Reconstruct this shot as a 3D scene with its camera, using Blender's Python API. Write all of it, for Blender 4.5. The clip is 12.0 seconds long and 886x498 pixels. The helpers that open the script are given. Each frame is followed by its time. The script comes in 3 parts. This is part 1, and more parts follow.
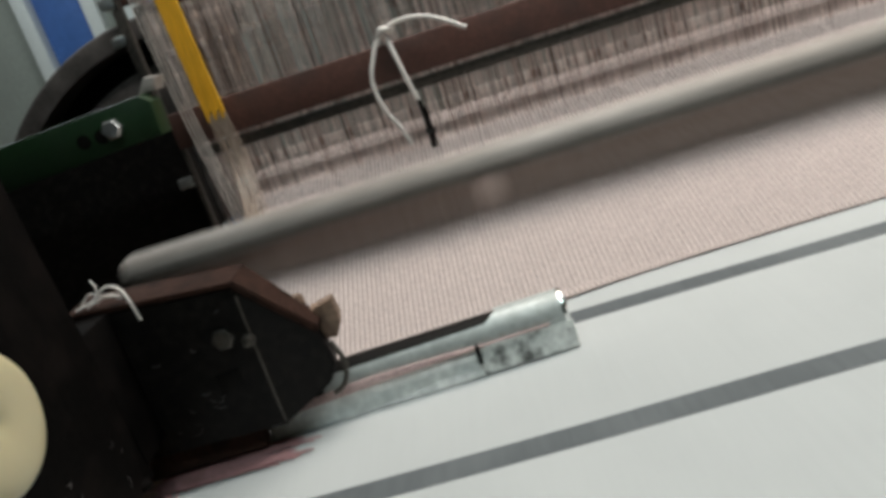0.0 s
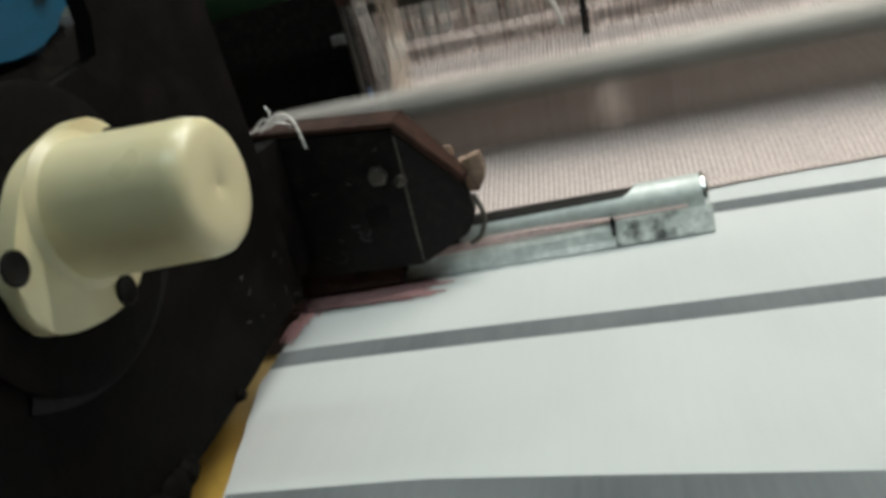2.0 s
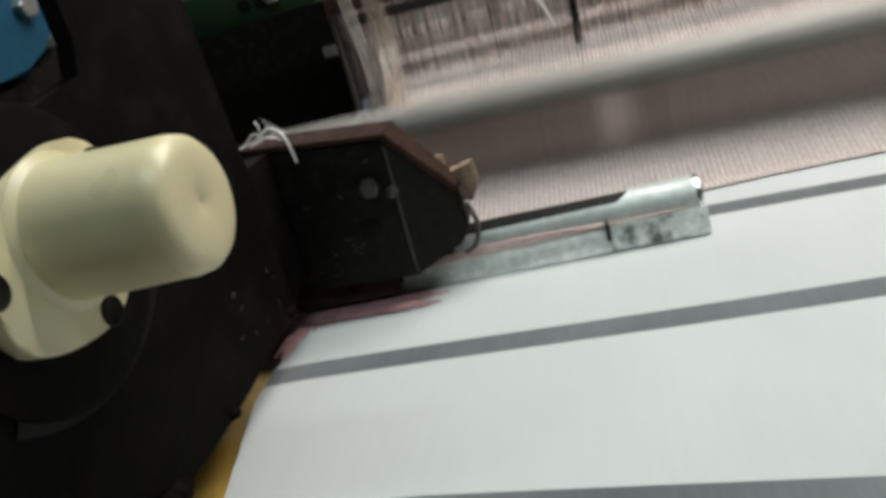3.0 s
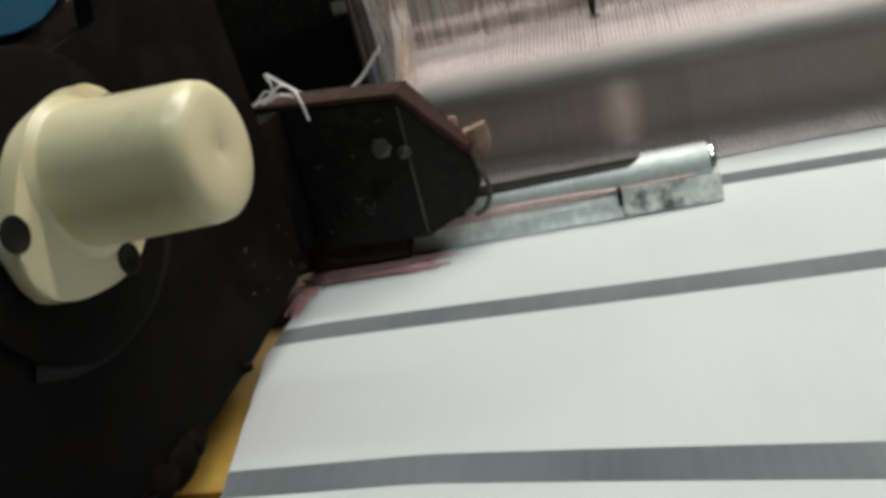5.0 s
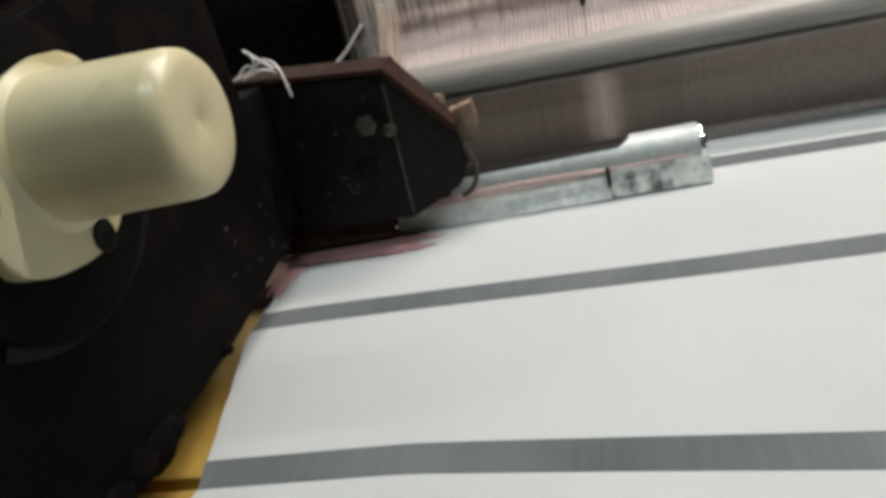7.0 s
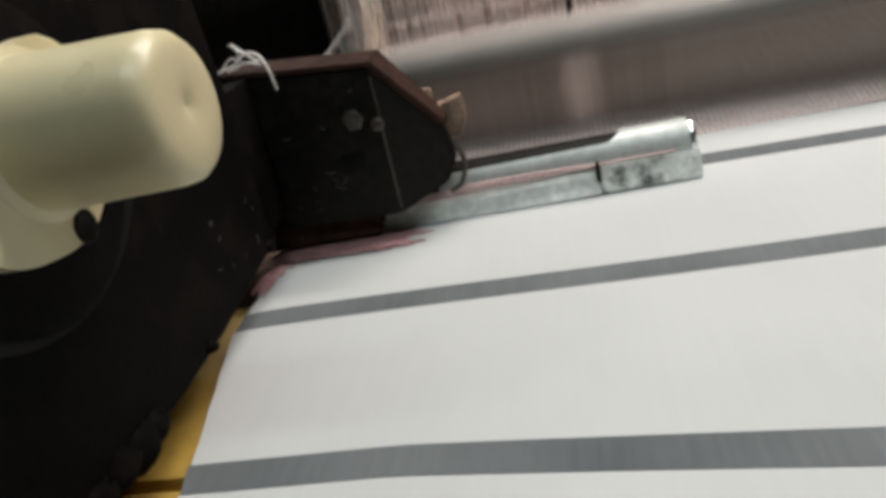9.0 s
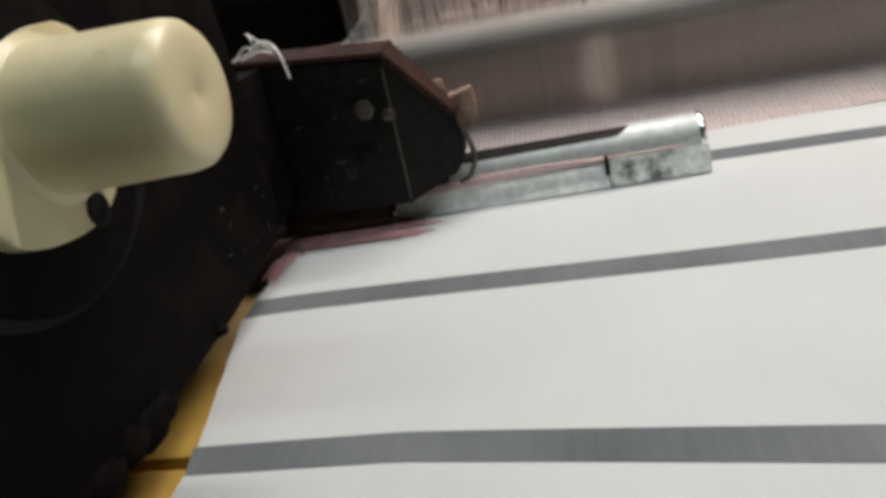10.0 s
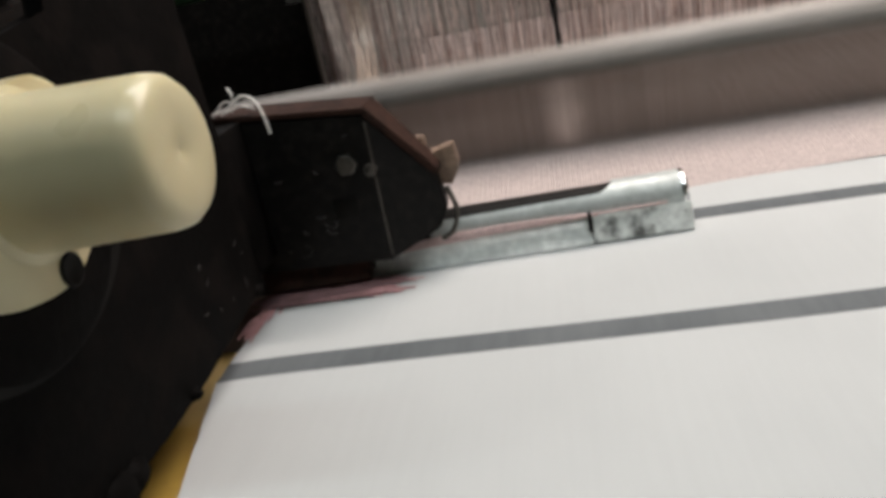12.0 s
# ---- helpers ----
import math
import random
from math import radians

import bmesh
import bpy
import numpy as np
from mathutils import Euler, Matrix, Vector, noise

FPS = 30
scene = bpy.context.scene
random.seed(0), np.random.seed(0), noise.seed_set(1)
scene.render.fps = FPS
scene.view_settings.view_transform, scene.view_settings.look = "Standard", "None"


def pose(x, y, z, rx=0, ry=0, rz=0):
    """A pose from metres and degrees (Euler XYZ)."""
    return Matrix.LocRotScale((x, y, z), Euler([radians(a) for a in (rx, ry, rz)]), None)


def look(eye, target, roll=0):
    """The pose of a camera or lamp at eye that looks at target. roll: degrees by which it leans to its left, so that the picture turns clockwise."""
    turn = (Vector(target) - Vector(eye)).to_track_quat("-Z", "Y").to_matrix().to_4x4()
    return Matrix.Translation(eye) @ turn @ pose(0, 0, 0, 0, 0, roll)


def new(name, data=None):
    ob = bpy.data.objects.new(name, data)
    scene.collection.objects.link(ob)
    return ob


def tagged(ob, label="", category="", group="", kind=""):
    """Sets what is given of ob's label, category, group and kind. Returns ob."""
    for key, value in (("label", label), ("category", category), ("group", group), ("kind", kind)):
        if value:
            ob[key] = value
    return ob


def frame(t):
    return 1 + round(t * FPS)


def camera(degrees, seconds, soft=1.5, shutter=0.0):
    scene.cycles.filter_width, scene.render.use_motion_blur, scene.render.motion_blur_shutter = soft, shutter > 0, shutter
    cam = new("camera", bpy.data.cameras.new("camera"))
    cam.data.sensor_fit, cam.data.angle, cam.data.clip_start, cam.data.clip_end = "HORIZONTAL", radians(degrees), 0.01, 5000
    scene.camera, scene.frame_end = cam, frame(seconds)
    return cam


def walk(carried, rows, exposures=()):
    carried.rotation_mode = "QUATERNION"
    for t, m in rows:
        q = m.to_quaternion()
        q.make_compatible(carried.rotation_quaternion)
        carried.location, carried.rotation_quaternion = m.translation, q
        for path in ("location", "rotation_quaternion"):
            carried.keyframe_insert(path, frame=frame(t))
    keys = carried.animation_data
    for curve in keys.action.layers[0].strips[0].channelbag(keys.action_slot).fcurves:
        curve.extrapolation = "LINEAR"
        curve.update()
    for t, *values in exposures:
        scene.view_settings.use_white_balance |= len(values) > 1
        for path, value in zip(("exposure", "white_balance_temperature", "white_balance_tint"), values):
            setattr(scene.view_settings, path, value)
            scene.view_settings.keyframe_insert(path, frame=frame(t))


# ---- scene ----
cam = camera(60.0, 12.0, soft=4.2, shutter=0.9)
PATH = [
    (0, (-0.022, -0.404, 0.205), (-0.187, 1.504, -0.374), -18.3),
    (0.5, (-0.038, -0.405, 0.192), (-0.192, 1.514, -0.35), -16.1),
    (0.6, (-0.044, -0.403, 0.196), (-0.192, 1.512, -0.364), -15.5),
    (0.9, (-0.04, -0.404, 0.194), (-0.208, 1.507, -0.371), -16.1),
    (1, (-0.048, -0.402, 0.187), (-0.19, 1.514, -0.371), -15.9),
    (1.2, (-0.056, -0.411, 0.175), (-0.273, 1.493, -0.399), -13.0),
    (1.3, (-0.048, -0.415, 0.18), (-0.366, 1.434, -0.513), -11.7),
    (1.5, (-0.063, -0.418, 0.171), (-0.417, 1.424, -0.521), -11.8),
    (2, (-0.046, -0.434, 0.191), (-0.526, 1.368, -0.533), -14.0),
    (2.1, (-0.051, -0.433, 0.192), (-0.52, 1.37, -0.536), -13.9),
    (2.5, (-0.045, -0.431, 0.186), (-0.518, 1.388, -0.498), -15.1),
    (2.7, (-0.046, -0.428, 0.189), (-0.514, 1.387, -0.51), -14.9),
    (3, (-0.041, -0.43, 0.189), (-0.528, 1.38, -0.511), -15.7),
    (3.5, (-0.048, -0.429, 0.186), (-0.501, 1.389, -0.513), -14.7),
    (3.7, (-0.046, -0.427, 0.187), (-0.503, 1.384, -0.53), -14.2),
    (5.3, (-0.049, -0.434, 0.184), (-0.552, 1.345, -0.58), -14.9),
    (5.5, (-0.051, -0.429, 0.184), (-0.522, 1.356, -0.586), -14.3),
    (6, (-0.052, -0.428, 0.18), (-0.518, 1.353, -0.601), -14.2),
    (6.5, (-0.054, -0.426, 0.18), (-0.503, 1.345, -0.634), -13.9),
    (7, (-0.053, -0.427, 0.18), (-0.51, 1.343, -0.631), -14.0),
    (7.2, (-0.052, -0.426, 0.181), (-0.503, 1.348, -0.625), -14.5),
    (8.8, (-0.059, -0.424, 0.173), (-0.477, 1.359, -0.631), -13.9),
    (9, (-0.059, -0.424, 0.174), (-0.468, 1.358, -0.637), -13.6),
    (9.5, (-0.059, -0.423, 0.174), (-0.463, 1.358, -0.642), -13.2),
    (10, (-0.054, -0.428, 0.174), (-0.505, 1.339, -0.647), -13.1),
    (10.5, (-0.053, -0.429, 0.176), (-0.518, 1.337, -0.64), -13.5),
    (11, (-0.055, -0.428, 0.174), (-0.474, 1.373, -0.589), -13.0),
    (11.5, (-0.057, -0.428, 0.172), (-0.457, 1.396, -0.545), -13.0),
    (12, (-0.062, -0.42, 0.175), (-0.421, 1.413, -0.541), -11.8),
]

EXPOSURES = [(0, -0.33, 6500, 7), (1.0, -0.31, 6500, 5), (1.5, -0.22, 6400, 1), (2.0, -0.12, 6400, 2), (3.5, -0.08, 6400, 6), (5.5, -0.06, 6500, 8), (12.0, -0.10, 6700, 14)]
walk(cam, [(t, look(eye, target, roll)) for t, eye, target, roll in PATH], EXPOSURES)

# ---- light ----
world = bpy.data.worlds.new("world")
scene.world = world
world.use_nodes = True
world.node_tree.nodes["Background"].inputs[0].default_value = (0.6, 0.66, 0.7, 1)
world.node_tree.nodes["Background"].inputs[1].default_value = 0.25


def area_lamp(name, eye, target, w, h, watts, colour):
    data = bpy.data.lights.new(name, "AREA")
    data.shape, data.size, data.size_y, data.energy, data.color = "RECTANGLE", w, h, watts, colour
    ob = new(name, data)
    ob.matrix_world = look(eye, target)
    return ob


# Unseen tube lamps, added and placed to light cloth, fell, healds and wall.
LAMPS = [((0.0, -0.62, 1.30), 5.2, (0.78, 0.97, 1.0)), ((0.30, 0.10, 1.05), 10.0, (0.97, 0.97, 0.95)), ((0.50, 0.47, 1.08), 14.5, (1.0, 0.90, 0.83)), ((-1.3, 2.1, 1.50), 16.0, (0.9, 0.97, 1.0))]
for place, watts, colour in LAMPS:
    area_lamp("added_tube_lamp", place, (place[0], place[1], 0), 1.15, 0.05, watts, colour)


# ---- materials ----
def mat(name, colour, rough=0.6, metal=0.0, grain=300.0, vary=0.15, stain=None, stain_amount=0.0, stain_scale=25.0, bump=0.1, spread=None, coat=0.0, sss=0.0, random_tone=0.0, spec=0.5):
    """A surface with fine grain, coarse stains and a little relief."""
    m = bpy.data.materials.new(name)
    m.use_nodes = True
    nt = m.node_tree
    n, l = nt.nodes, nt.links
    b = n["Principled BSDF"]
    tc = n.new("ShaderNodeTexCoord")
    fine = n.new("ShaderNodeTexNoise")
    fine.inputs["Scale"].default_value, fine.inputs["Detail"].default_value = grain, 4
    coarse = n.new("ShaderNodeTexNoise")
    coarse.inputs["Scale"].default_value, coarse.inputs["Detail"].default_value = stain_scale, 6
    src = tc.outputs["Object"]
    if spread:
        mp = n.new("ShaderNodeMapping")
        mp.inputs["Scale"].default_value = spread
        l.new(src, mp.inputs[0])
        src = mp.outputs[0]
    l.new(src, fine.inputs["Vector"])
    l.new(src, coarse.inputs["Vector"])
    rp = n.new("ShaderNodeMapRange")
    rp.inputs["From Min"].default_value, rp.inputs["From Max"].default_value = 0.3, 0.7
    rp.inputs["To Min"].default_value, rp.inputs["To Max"].default_value = 1 - vary, 1 + vary
    l.new(fine.outputs["Fac"], rp.inputs["Value"])
    base = n.new("ShaderNodeMix")
    base.data_type, base.blend_type = "RGBA", "MULTIPLY"
    base.inputs[0].default_value = 1
    base.inputs[6].default_value = (*colour, 1)
    l.new(rp.outputs[0], base.inputs[7])
    out = base.outputs[2]
    if stain:
        ramp = n.new("ShaderNodeMapRange")
        ramp.inputs["From Min"].default_value, ramp.inputs["From Max"].default_value = 0.48, 0.66
        ramp.inputs["To Max"].default_value = stain_amount
        l.new(coarse.outputs["Fac"], ramp.inputs["Value"])
        mx = n.new("ShaderNodeMix")
        mx.data_type = "RGBA"
        l.new(ramp.outputs[0], mx.inputs[0])
        l.new(out, mx.inputs[6])
        mx.inputs[7].default_value = (*stain, 1)
        out = mx.outputs[2]
    if random_tone:
        info = n.new("ShaderNodeObjectInfo")
        mr = n.new("ShaderNodeMapRange")
        mr.inputs["To Min"].default_value, mr.inputs["To Max"].default_value = 1 - random_tone, 1 + random_tone
        l.new(info.outputs["Random"], mr.inputs["Value"])
        m2 = n.new("ShaderNodeMix")
        m2.data_type, m2.blend_type = "RGBA", "MULTIPLY"
        m2.inputs[0].default_value = 1
        l.new(out, m2.inputs[6])
        l.new(mr.outputs[0], m2.inputs[7])
        out = m2.outputs[2]
    l.new(out, b.inputs["Base Color"])
    rr = n.new("ShaderNodeMapRange")
    rr.inputs["To Min"].default_value, rr.inputs["To Max"].default_value = max(0.03, rough - 0.12), min(1, rough + 0.12)
    l.new(coarse.outputs["Fac"], rr.inputs["Value"])
    l.new(rr.outputs[0], b.inputs["Roughness"])
    b.inputs["Metallic"].default_value = metal
    b.inputs["Specular IOR Level"].default_value = spec
    b.inputs["Coat Weight"].default_value = coat
    if sss:
        b.inputs["Subsurface Weight"].default_value = sss
        b.inputs["Subsurface Radius"].default_value = (0.01, 0.007, 0.004)
        b.inputs["Subsurface Scale"].default_value = 0.5
    if bump:
        bp = n.new("ShaderNodeBump")
        bp.inputs["Strength"].default_value, bp.inputs["Distance"].default_value = bump, 0.001
        l.new(fine.outputs["Fac"], bp.inputs["Height"])
        l.new(bp.outputs[0], b.inputs["Normal"])
    return m


def cloth_mat(name, colour, pale, pale_amount):
    """Fine plain weave: faint streaks along the warp and soft clouds."""
    m = bpy.data.materials.new(name)
    m.use_nodes = True
    nt = m.node_tree
    n, l = nt.nodes, nt.links
    b = n["Principled BSDF"]
    tc = n.new("ShaderNodeTexCoord")
    mp = n.new("ShaderNodeMapping")
    mp.inputs["Scale"].default_value = (260, 14, 1)
    l.new(tc.outputs["Object"], mp.inputs[0])
    streak = n.new("ShaderNodeTexNoise")
    streak.inputs["Scale"].default_value, streak.inputs["Detail"].default_value = 1.0, 3
    l.new(mp.outputs[0], streak.inputs["Vector"])
    cloud = n.new("ShaderNodeTexNoise")
    cloud.inputs["Scale"].default_value, cloud.inputs["Detail"].default_value = 9, 3
    l.new(tc.outputs["Object"], cloud.inputs["Vector"])
    add = n.new("ShaderNodeMath")
    add.operation = "MULTIPLY_ADD"
    add.inputs[1].default_value = 0.28
    l.new(streak.outputs["Fac"], add.inputs[0])
    l.new(cloud.outputs["Fac"], add.inputs[2])
    mr = n.new("ShaderNodeMapRange")
    mr.inputs["From Min"].default_value, mr.inputs["From Max"].default_value = 0.44, 0.89
    mr.inputs["To Max"].default_value = pale_amount
    l.new(add.outputs[0], mr.inputs["Value"])
    mx = n.new("ShaderNodeMix")
    mx.data_type = "RGBA"
    mx.inputs[6].default_value, mx.inputs[7].default_value = (*colour, 1), (*pale, 1)
    l.new(mr.outputs[0], mx.inputs[0])
    l.new(mx.outputs[2], b.inputs["Base Color"])
    b.inputs["Roughness"].default_value = 0.85
    b.inputs["Sheen Weight"].default_value = 0.15
    return m


WHITE_CLOTH = cloth_mat("white_cloth", (0.485, 0.502, 0.498), (0.435, 0.452, 0.449), 0.9)
GREY_CLOTH = cloth_mat("grey_cloth", (0.070, 0.080, 0.086), (0.17, 0.185, 0.19), 0.75)
PINK_CLOTH = mat("pink_selvedge", (0.44, 0.24, 0.245), 0.9, grain=900, vary=0.3, bump=0.5, stain=(0.25, 0.12, 0.12), stain_amount=0.6, stain_scale=60)
BLACK_IRON = mat("black_iron", (0.0024, 0.0019, 0.0017), 0.72, grain=250, vary=0.4, stain=(0.010, 0.007, 0.006), stain_amount=0.5, stain_scale=45, bump=0.4, spec=0.06)
BLACK_GREASE = mat("black_grease", (0.0055, 0.0047, 0.0043), 0.5, grain=200, vary=0.4, stain=(0.022, 0.018, 0.016), stain_amount=0.4, stain_scale=150, bump=0.6, spec=0.14)
RUST = mat("rusty_brown", (0.036, 0.017, 0.012), 0.75, grain=350, vary=0.35, stain=(0.016, 0.009, 0.007), stain_amount=0.8, stain_scale=80, bump=0.5, spec=0.12)
# Lighter copy of the rust, with the light on the lug put in.
LIT_RUST = mat("lit_rust", (0.23, 0.15, 0.105), 0.55, grain=300, vary=0.3, stain=(0.08, 0.045, 0.03), stain_amount=0.6, stain_scale=110, bump=0.4)
RAIL_BROWN = mat("red_oxide_paint", (0.11, 0.050, 0.038), 0.55, grain=200, vary=0.2, stain=(0.06, 0.035, 0.03), stain_amount=0.6, stain_scale=35, bump=0.2)
STEEL = mat("worn_steel", (0.55, 0.56, 0.55), 0.34, 0.85, grain=300, vary=0.2, stain=(0.35, 0.34, 0.32), stain_amount=0.6, stain_scale=60, bump=0.15)
ZINC = mat("zinc_plate", (0.47, 0.505, 0.49), 0.46, 0.22, grain=240, vary=0.12, stain=(0.35, 0.375, 0.36), stain_amount=0.5, stain_scale=70, bump=0.2)
WORN_PLATE = mat("worn_pale_plate", (0.76, 0.79, 0.76), 0.5, 0.1, grain=200, vary=0.2, stain=(0.05, 0.05, 0.045), stain_amount=0.9, stain_scale=85, bump=0.4)
PALE_PLATE = mat("pale_dusty_plate", (0.82, 0.85, 0.825), 0.6, 0.05, grain=220, vary=0.15, stain=(0.68, 0.71, 0.69), stain_amount=0.7, stain_scale=80, bump=0.25)
PALE_PINK = mat("pale_pink_yarn", (0.58, 0.44, 0.42), 0.85, grain=900, vary=0.3, bump=0.4)
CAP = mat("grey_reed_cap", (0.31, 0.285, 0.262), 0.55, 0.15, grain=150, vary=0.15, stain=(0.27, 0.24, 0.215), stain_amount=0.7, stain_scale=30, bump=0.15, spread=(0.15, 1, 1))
# Used for the strip below the cap: its shade put in the colour.
CAP_SHADE = mat("cap_recess_shade", (0.05, 0.045, 0.04), 0.7, grain=200, vary=0.3)
DENT = mat("reed_wire", (0.30, 0.238, 0.212), 0.45, 0.2, grain=300, vary=0.2, random_tone=0.12)
RACE = mat("race_board_wood", (0.22, 0.135, 0.10), 0.55, grain=120, vary=0.3, spread=(0.1, 1, 1), stain=(0.13, 0.08, 0.06), stain_amount=0.6)
YELLOW_LINE = mat("yellowed_wood_strip", (0.46, 0.33, 0.19), 0.6, grain=150, vary=0.2, spread=(0.1, 1, 1))
WARP = mat("warp_yarn", (0.49, 0.418, 0.396), 0.75, grain=500, vary=0.2, bump=0.3)
HEDDLE = mat("heddle_steel", (0.80, 0.69, 0.645), 0.28, 0.45, grain=300, vary=0.2, random_tone=0.32)
HEDDLE_RUST = mat("heddle_rusty", (0.30, 0.21, 0.18), 0.4, 0.5, grain=300, vary=0.3, random_tone=0.4)
CREAM = mat("cream_nylon", (0.60, 0.535, 0.335), 0.32, grain=60, vary=0.04, stain=(0.55, 0.46, 0.26), stain_amount=0.45, stain_scale=22, bump=0.05, sss=0.15)
FLECK = mat("grey_fleck", (0.030, 0.026, 0.024), 0.5, grain=400, vary=0.5, bump=0.4)
# Near-black: shade of recesses put in the colour; also a plain black tie.
SHADE_AND_BLACK = mat("recess_shade_and_black", (0.005, 0.0042, 0.0035), 0.6, grain=200, vary=0.3, spec=0.15)
OILY = mat("oily_steel", (0.09, 0.08, 0.07), 0.35, 0.6, grain=250, vary=0.3, bump=0.2)
BRIGHT = mat("bright_steel", (0.8, 0.8, 0.78), 0.14, 1.0, grain=200, vary=0.05, bump=0.0)
# Pale and hardly metallic: the wires' shine is painted into the colour.
LIT_WIRE = mat("wire_shine", (0.78, 0.70, 0.64), 0.3, 0.3, grain=200, vary=0.2, bump=0.0)
YELLOW_PAINT = mat("yellow_paint", (0.52, 0.33, 0.07), 0.5, grain=120, vary=0.12, stain=(0.32, 0.19, 0.05), stain_amount=0.7, stain_scale=30, bump=0.2)
YELLOW_YARN = mat("yellow_yarn", (0.80, 0.42, 0.02), 0.6, grain=900, vary=0.2, spread=(1, 1, 0.05), bump=0.4)
CLEAR_YARN = mat("nylon_yarn", (0.42, 0.33, 0.27), 0.18, grain=600, vary=0.3, bump=0.2)
COTTON = mat("white_cotton", (0.78, 0.74, 0.70), 0.85, grain=900, vary=0.15, bump=0.5)
GREEN = mat("green_paint", (0.008, 0.028, 0.008), 0.45, grain=200, vary=0.2, stain=(0.012, 0.03, 0.012), stain_amount=0.8, stain_scale=30, bump=0.2)
BLUE = mat("blue_paint", (0.005, 0.062, 0.115), 0.4, grain=150, vary=0.12, stain=(0.01, 0.06, 0.12), stain_amount=0.5, stain_scale=25, bump=0.2)
WHEEL = mat("dusty_black_wheel", (0.05, 0.042, 0.038), 0.75, grain=250, vary=0.3, stain=(0.16, 0.14, 0.13), stain_amount=0.5, stain_scale=20, bump=0.4)
PLASTER = mat("grey_plaster", (0.34, 0.37, 0.33), 0.9, grain=60, vary=0.08, stain=(0.24, 0.26, 0.23), stain_amount=0.5, stain_scale=2, bump=0.2)
PANEL_BLUE = mat("blue_panel", (0.06, 0.15, 0.42), 0.5, grain=40, vary=0.08, stain=(0.05, 0.10, 0.28), stain_amount=0.5, stain_scale=3, bump=0.05)
PANEL_LIGHT = mat("light_blue_panel", (0.28, 0.42, 0.72), 0.5, grain=40, vary=0.08, bump=0.05)
POST_WHITE = mat("white_post", (0.70, 0.74, 0.72), 0.6, grain=60, vary=0.05, bump=0.05)
CONCRETE = mat("oily_concrete", (0.16, 0.15, 0.14), 0.8, grain=60, vary=0.2, stain=(0.06, 0.055, 0.05), stain_amount=0.8, stain_scale=3, bump=0.3)
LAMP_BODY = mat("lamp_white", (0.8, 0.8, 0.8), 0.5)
# Glow for the added tubes, none of which is in view.
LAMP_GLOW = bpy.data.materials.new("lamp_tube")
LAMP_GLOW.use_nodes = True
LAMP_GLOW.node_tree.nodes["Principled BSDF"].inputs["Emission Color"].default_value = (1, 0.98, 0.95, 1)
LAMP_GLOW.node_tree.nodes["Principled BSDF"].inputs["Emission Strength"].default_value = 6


# ---- building helpers ----
def mesh_of(name, bm, *materials, smooth=True):
    me = bpy.data.meshes.new(name)
    bmesh.ops.recalc_face_normals(bm, faces=bm.faces)
    bm.to_mesh(me)
    bm.free()
    for m in materials:
        me.materials.append(m)
    if smooth:
        me.polygons.foreach_set("use_smooth", [True] * len(me.polygons))
        me.set_sharp_from_angle(angle=radians(35))
    return me


def part(name, bm, material, parent, label="", at=None):
    ob = new(name, bm if isinstance(bm, bpy.types.Mesh) else mesh_of(name, bm, material))
    ob.parent = parent
    if at is not None:
        ob.matrix_basis = at
    if label:
        ob["label"] = label
    return ob


def thing(name, label, category, group="", at=None, kind=""):
    ob = new(name)
    ob.empty_display_size = 0.02
    if at is not None:
        ob.matrix_basis = at
    return tagged(ob, label, category, group, kind)


def single(name, bm, material, label, category, kind="", at=None):
    ob = new(name, mesh_of(name, bm, material))
    if at is not None:
        ob.matrix_basis = at
    return tagged(ob, label, category, kind=kind)


def box(bm, x0, x1, y0, y1, z0, z1, bevel=0.0, seg=2):
    r = bmesh.ops.create_cube(bm, size=1, matrix=Matrix.LocRotScale(((x0 + x1) / 2, (y0 + y1) / 2, (z0 + z1) / 2), None, (x1 - x0, y1 - y0, z1 - z0)))
    if bevel:
        es = list({e for v in r["verts"] for e in v.link_edges})
        bmesh.ops.bevel(bm, geom=es, offset=bevel, segments=seg, affect="EDGES", profile=0.5)
    return bm


def prism(bm, outline, axis, a, b, bevel=0.0):
    """An outline of (u, v) pulled along an axis from a to b. x: u, v are y, z; y: x, z; z: x, y."""
    def place(u, v, w):
        return {"x": (w, u, v), "y": (u, w, v), "z": (u, v, w)}[axis]
    low = [bm.verts.new(place(u, v, a)) for u, v in outline]
    high = [bm.verts.new(place(u, v, b)) for u, v in outline]
    faces = [bm.faces.new(low), bm.faces.new(high)]
    for i in range(len(low)):
        j = (i + 1) % len(low)
        faces.append(bm.faces.new((low[i], low[j], high[j], high[i])))
    if bevel:
        es = list({e for f in faces[:2] for e in f.edges})
        bmesh.ops.bevel(bm, geom=es, offset=bevel, segments=2, affect="EDGES", profile=0.5)
    return bm


